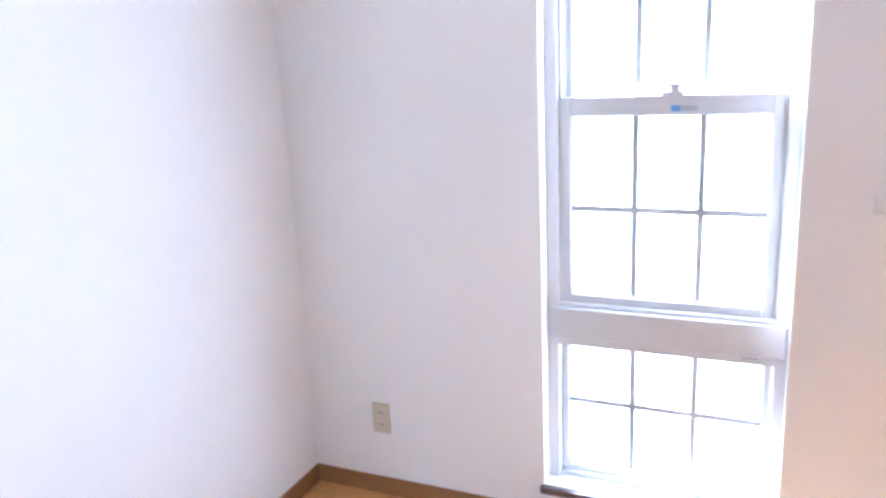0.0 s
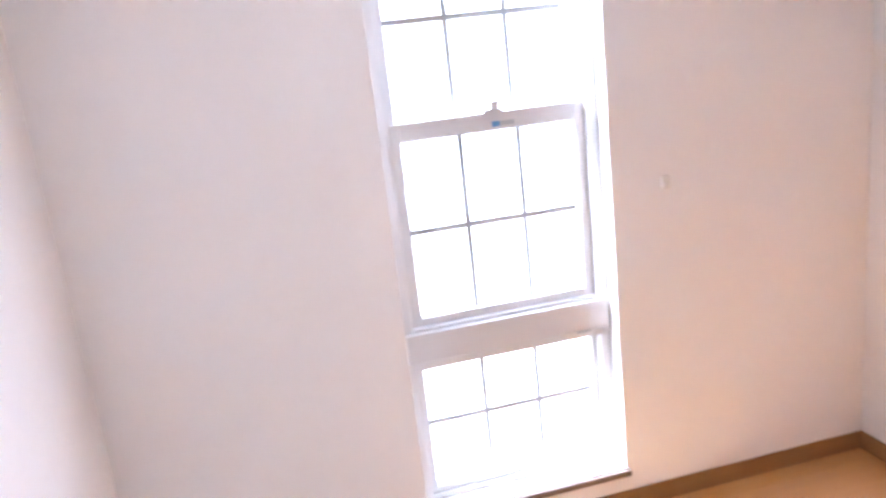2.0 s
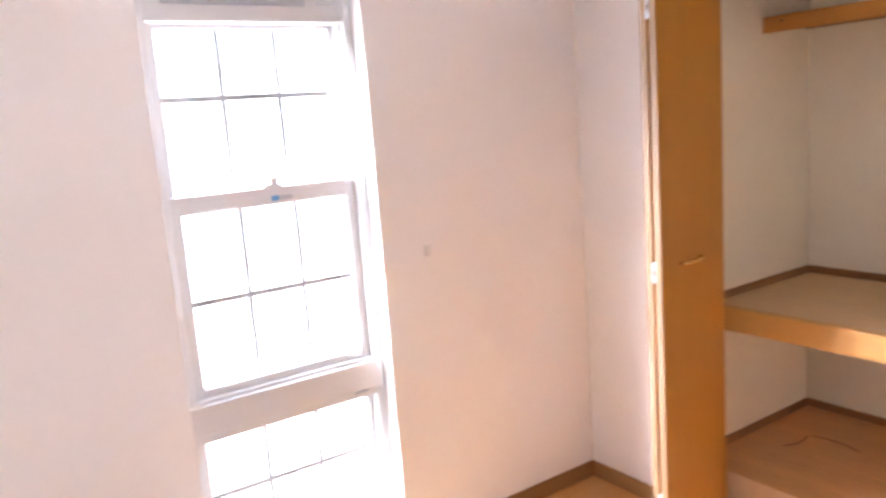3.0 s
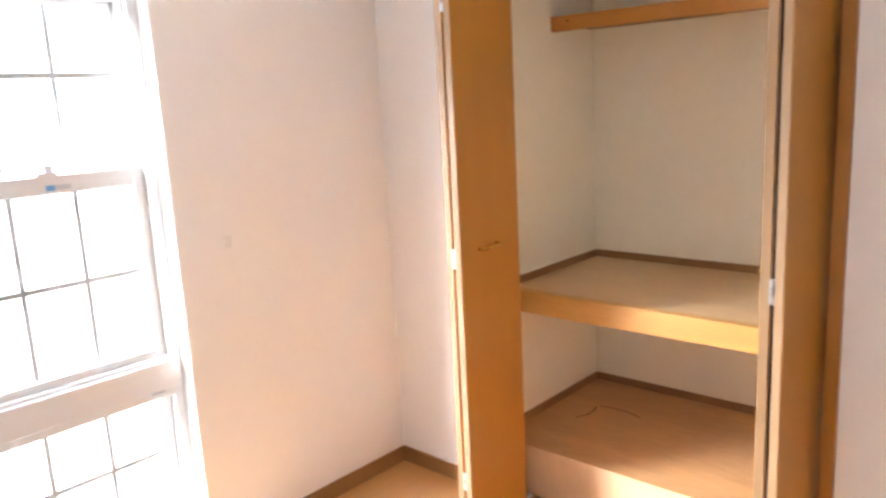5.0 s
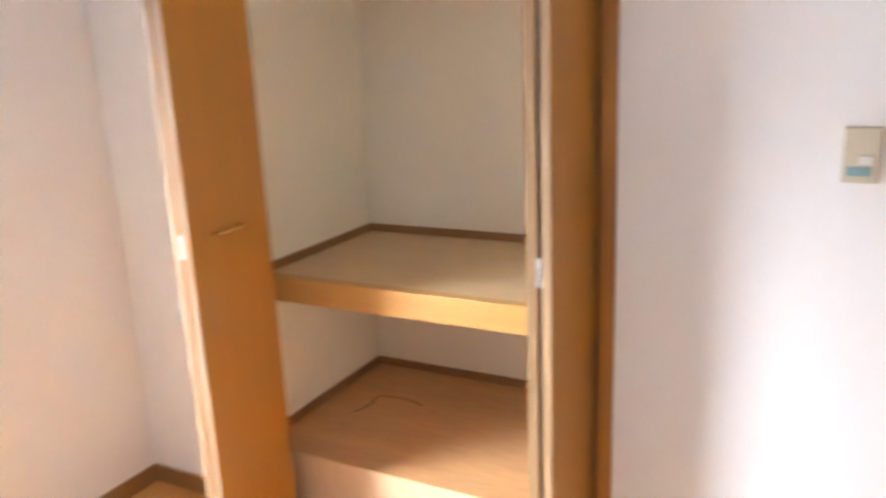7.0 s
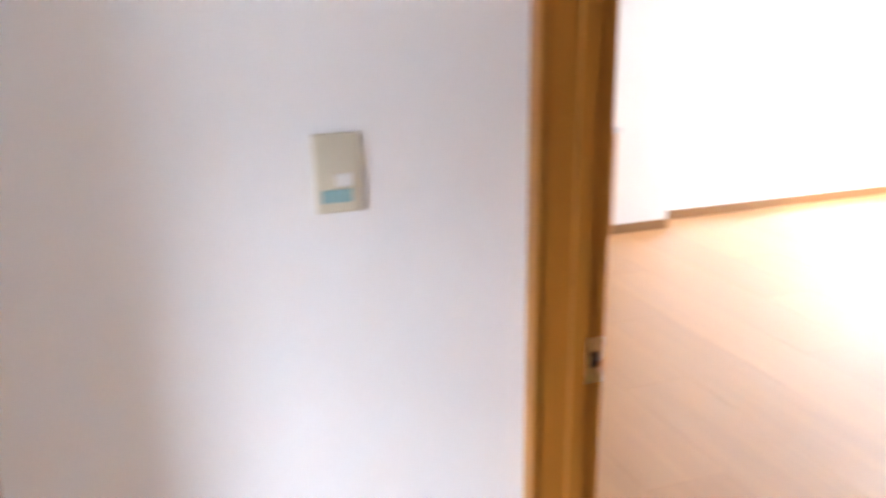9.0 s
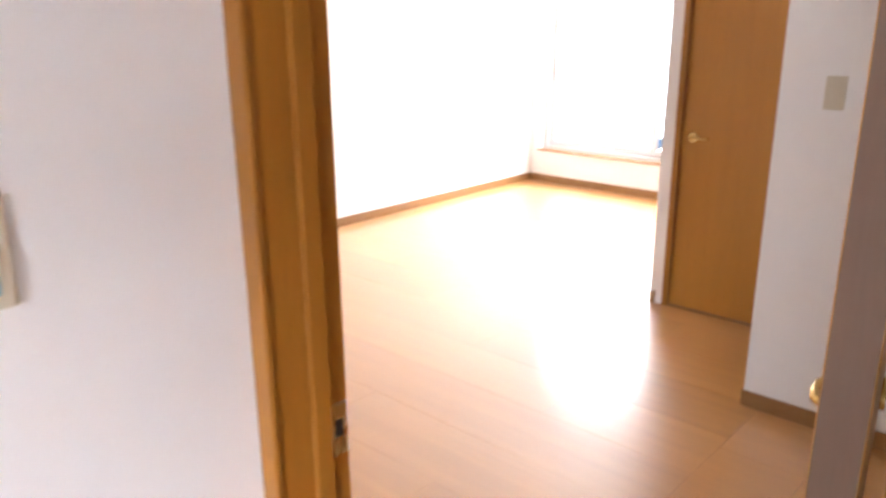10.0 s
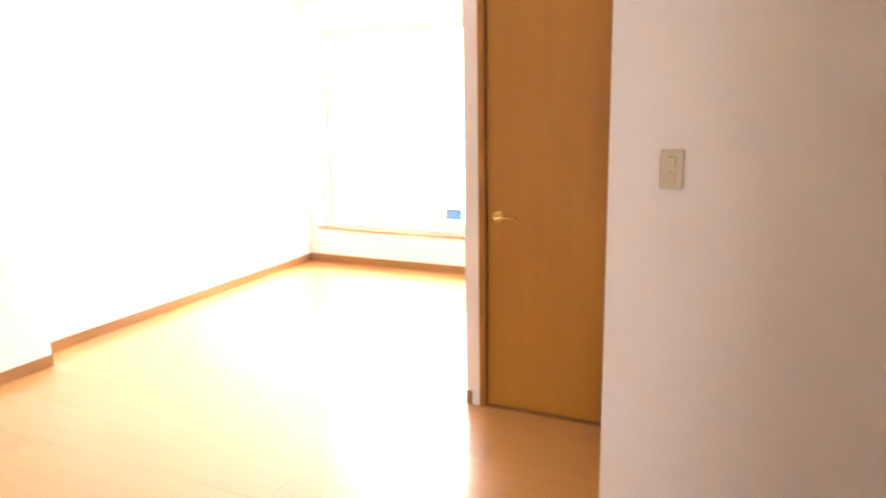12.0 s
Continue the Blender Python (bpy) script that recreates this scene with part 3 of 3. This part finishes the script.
# ---- kitchen ----
def kitchen():
    front, end, top = 2.90, -4.400, 0.787
    for k in range(3):
        y1 = end + 0.70 * (k + 1)
        y0 = end + 0.70 * k
        c = thing("base_cabinet", "orange-brown wooden kitchen base cabinet with black kickboard", "cabinet", "kitchen base cabinets")
        part("body", boxes(((front + 0.020, y0, 0.10), (EX, y1 - 0.002, top - 0.035))), CABINET, c)
        part("kickboard", boxes(((front + 0.06, y0 + 0.004, 0), (front + 0.08, y1 - 0.004, 0.10)), ((front + 0.08, y0 + 0.004, 0), (EX, y0 + 0.022, 0.10))), KICK, c, "black kickboard")
        for a, b in ((y0 + 0.003, y0 + 0.347), (y0 + 0.352, y1 - 0.005)):
            dr = part("door", boxes(((front, a, 0.105), (front + 0.019, b, top - 0.045)), bevel=0.003), CABINET, c)
            part("handle", boxes(((front - 0.018, (a + b) / 2 - 0.045, top - 0.085), (front, (a + b) / 2 + 0.045, top - 0.070)), bevel=0.004), STEEL, dr, "small bright pull handle")
    wt = thing("worktop", "stainless steel kitchen worktop with a sink", "worktop")
    s0, s1 = end + 0.12, end + 0.75
    part("top", boxes(((front - 0.02, end - 0.01, top - 0.035), (front + 0.07, end + 2.1, top)), ((EX - 0.05, end - 0.01, top - 0.035), (EX, end + 2.1, top)),
         ((front + 0.07, end - 0.01, top - 0.035), (EX - 0.05, s0, top)), ((front + 0.07, s1, top - 0.035), (EX - 0.05, end + 2.1, top)), bevel=0.003), STEEL, wt)
    part("sink", boxes(((front + 0.07, s0, top - 0.19), (EX - 0.05, s1, top - 0.185)), ((front + 0.065, s0, top - 0.19), (front + 0.07, s1, top - 0.036)), ((EX - 0.05, s0, top - 0.19), (EX - 0.055, s1, top - 0.036)),
         ((front + 0.07, s0 - 0.005, top - 0.19), (EX - 0.05, s0, top - 0.036)), ((front + 0.07, s1, top - 0.19), (EX - 0.05, s1 + 0.005, top - 0.036))), STEEL, wt)
    part("upstand", boxes(((EX - 0.012, end - 0.01, top), (EX, end + 2.1, top + 0.04)), bevel=0.002), STEEL, wt)
    sp = thing("backsplash", "glossy pale backsplash panel with a brown end trim", "backsplash")
    for k in range(3):
        for z0, z1 in ((top + 0.04, 1.185), (1.190, 1.55)):
            part("panel", boxes(((EX - 0.006, end - 0.004 + 0.69 * k, z0), (EX, end + 0.682 + 0.69 * k, z1)), bevel=0.001), TILE, sp)
    part("end_trim", boxes(((EX - 0.014, end - 0.030, top), (EX, end - 0.005, 1.55)), bevel=0.002), FRAMEWOOD, sp, "brown wooden end strip")
    part("joint_strip", boxes(((EX - 0.008, end + 0.02, 1.185), (EX, end + 2.09, 1.190))), STEEL, sp)
    for k in range(3):
        y0 = end + 0.10 + 0.67 * k
        u = thing("wall_cabinet", "orange-brown wooden kitchen wall cabinet", "cabinet", "kitchen wall cabinets")
        part("body", boxes(((EX - 0.32, y0, 1.555), (EX, y0 + 0.668, 2.05))), CABINET, u)
        for a, b in ((y0 + 0.003, y0 + 0.332), (y0 + 0.337, y0 + 0.665)):
            part("door", boxes(((EX - 0.34, a, 1.560), (EX - 0.321, b, 2.045)), bevel=0.003), CABINET, u)


kitchen()


# ---- wide window of the living room ----
def wide_window():
    w = tagged(new("window_2"), "wide white aluminium sliding window over a low sill", "window", kind="structure")
    y = FY - 0.14
    part("window_frame", boxes(((SX0, y, SZ0), (SX0 + 0.04, FY - 0.06, SZ1)), ((SX1 - 0.04, y, SZ0), (SX1, FY - 0.06, SZ1)), ((SX0 + 0.04, y, SZ1 - 0.04), (SX1 - 0.04, FY - 0.06, SZ1)),
         ((SX0 + 0.04, y, SZ0), (SX1 - 0.04, FY - 0.06, SZ0 + 0.03)), bevel=0.003), VINYL, w)
    mid = (SX0 + SX1) / 2
    for a, b, yy in ((SX0 + 0.04, mid + 0.03, y + 0.035), (mid - 0.03, SX1 - 0.04, y + 0.005)):
        z0, z1 = SZ0 + 0.03, SZ1 - 0.04
        s = part("sash", boxes(((a, yy, z0), (a + 0.045, yy + 0.025, z1)), ((b - 0.045, yy, z0), (b, yy + 0.025, z1)), ((a + 0.045, yy, z1 - 0.045), (b - 0.045, yy + 0.025, z1)), ((a + 0.045, yy, z0), (b - 0.045, yy + 0.025, z0 + 0.06)), bevel=0.003), VINYL, w)
        g = part("pane", boxes(((a + 0.04, yy + 0.010, z0 + 0.05), (b - 0.04, yy + 0.014, z1 - 0.04))), GLASS, s)
        g.visible_shadow = False
    # blue piece added on the pane for an unidentified blue thing outside
    part("patch", boxes(((2.060, y + 0.0205, 0.405), (2.215, y + 0.0225, 0.500))), BLUE, w, "blue patch on the pane for something blue outside")
    structure("trim_wide_sill", boxes(((SX0 - 0.02, FY - 0.055, SZ0 - 0.010), (SX1 + 0.02, FY + 0.022, SZ0 + 0.004)), bevel=0.003), BASEWOOD, "brown wooden window ledge", "window sill")
    r = thing("curtain_rail", "white curtain rail above the wide window", "curtain rail")
    bm = boxes(((SX0 - 0.05, FY + 0.05, SZ1 + 0.035), (SX1 + 0.04, FY + 0.072, SZ1 + 0.055)), bevel=0.003)
    part("rail", bm, WHITEPLASTIC, r)
    for x in (SX0 + 0.1, (SX0 + SX1) / 2, SX1 - 0.08):
        part("bracket", boxes(((x, FY, SZ1 + 0.04), (x + 0.02, FY + 0.06, SZ1 + 0.06)), bevel=0.002), WHITEPLASTIC, r)


wide_window()


# ---- floor boards, laid last ----
def floor_boards():
    pitch, length = 0.303, 1.818
    shared = {}

    def board(x0, x1, y0, y1):
        key = (round(x1 - x0, 4), round(y1 - y0, 4))
        if key not in shared:
            bm = boxes(((0.0006, 0.0006, -0.012), (key[0] - 0.0006, key[1] - 0.0006, 0)))
            me = bpy.data.meshes.new("floor_board")
            bm.to_mesh(me)
            bm.free()
            me.materials.append(PLANK)
            shared[key] = me
        ob = new("floor_board", shared[key])
        ob.parent = floor
        ob.location = (x0, y0, 0)

    def lay(x0, x1, y0, y1, shift):
        n = int(math.ceil((y1 - y0) / pitch))
        for k in range(n):
            a, b = y0 + k * pitch, min(y0 + (k + 1) * pitch, y1)
            x = x0 - ((k * shift) % length)
            while x < x1:
                lo, hi = max(x, x0), min(x + length, x1)
                if hi - lo > 0.02:
                    board(lo, hi, a, b)
                x += length

    lay(WEST - 0.02, 0.10, SOUTH - 0.06, 0.0, 0.606)
    lay(0.10, EX2, FY, CS - 0.24, 0.606)
    lay(HALLX, 0.10, GY - 0.05, SOUTH - 0.06, 0.606)


floor_boards()
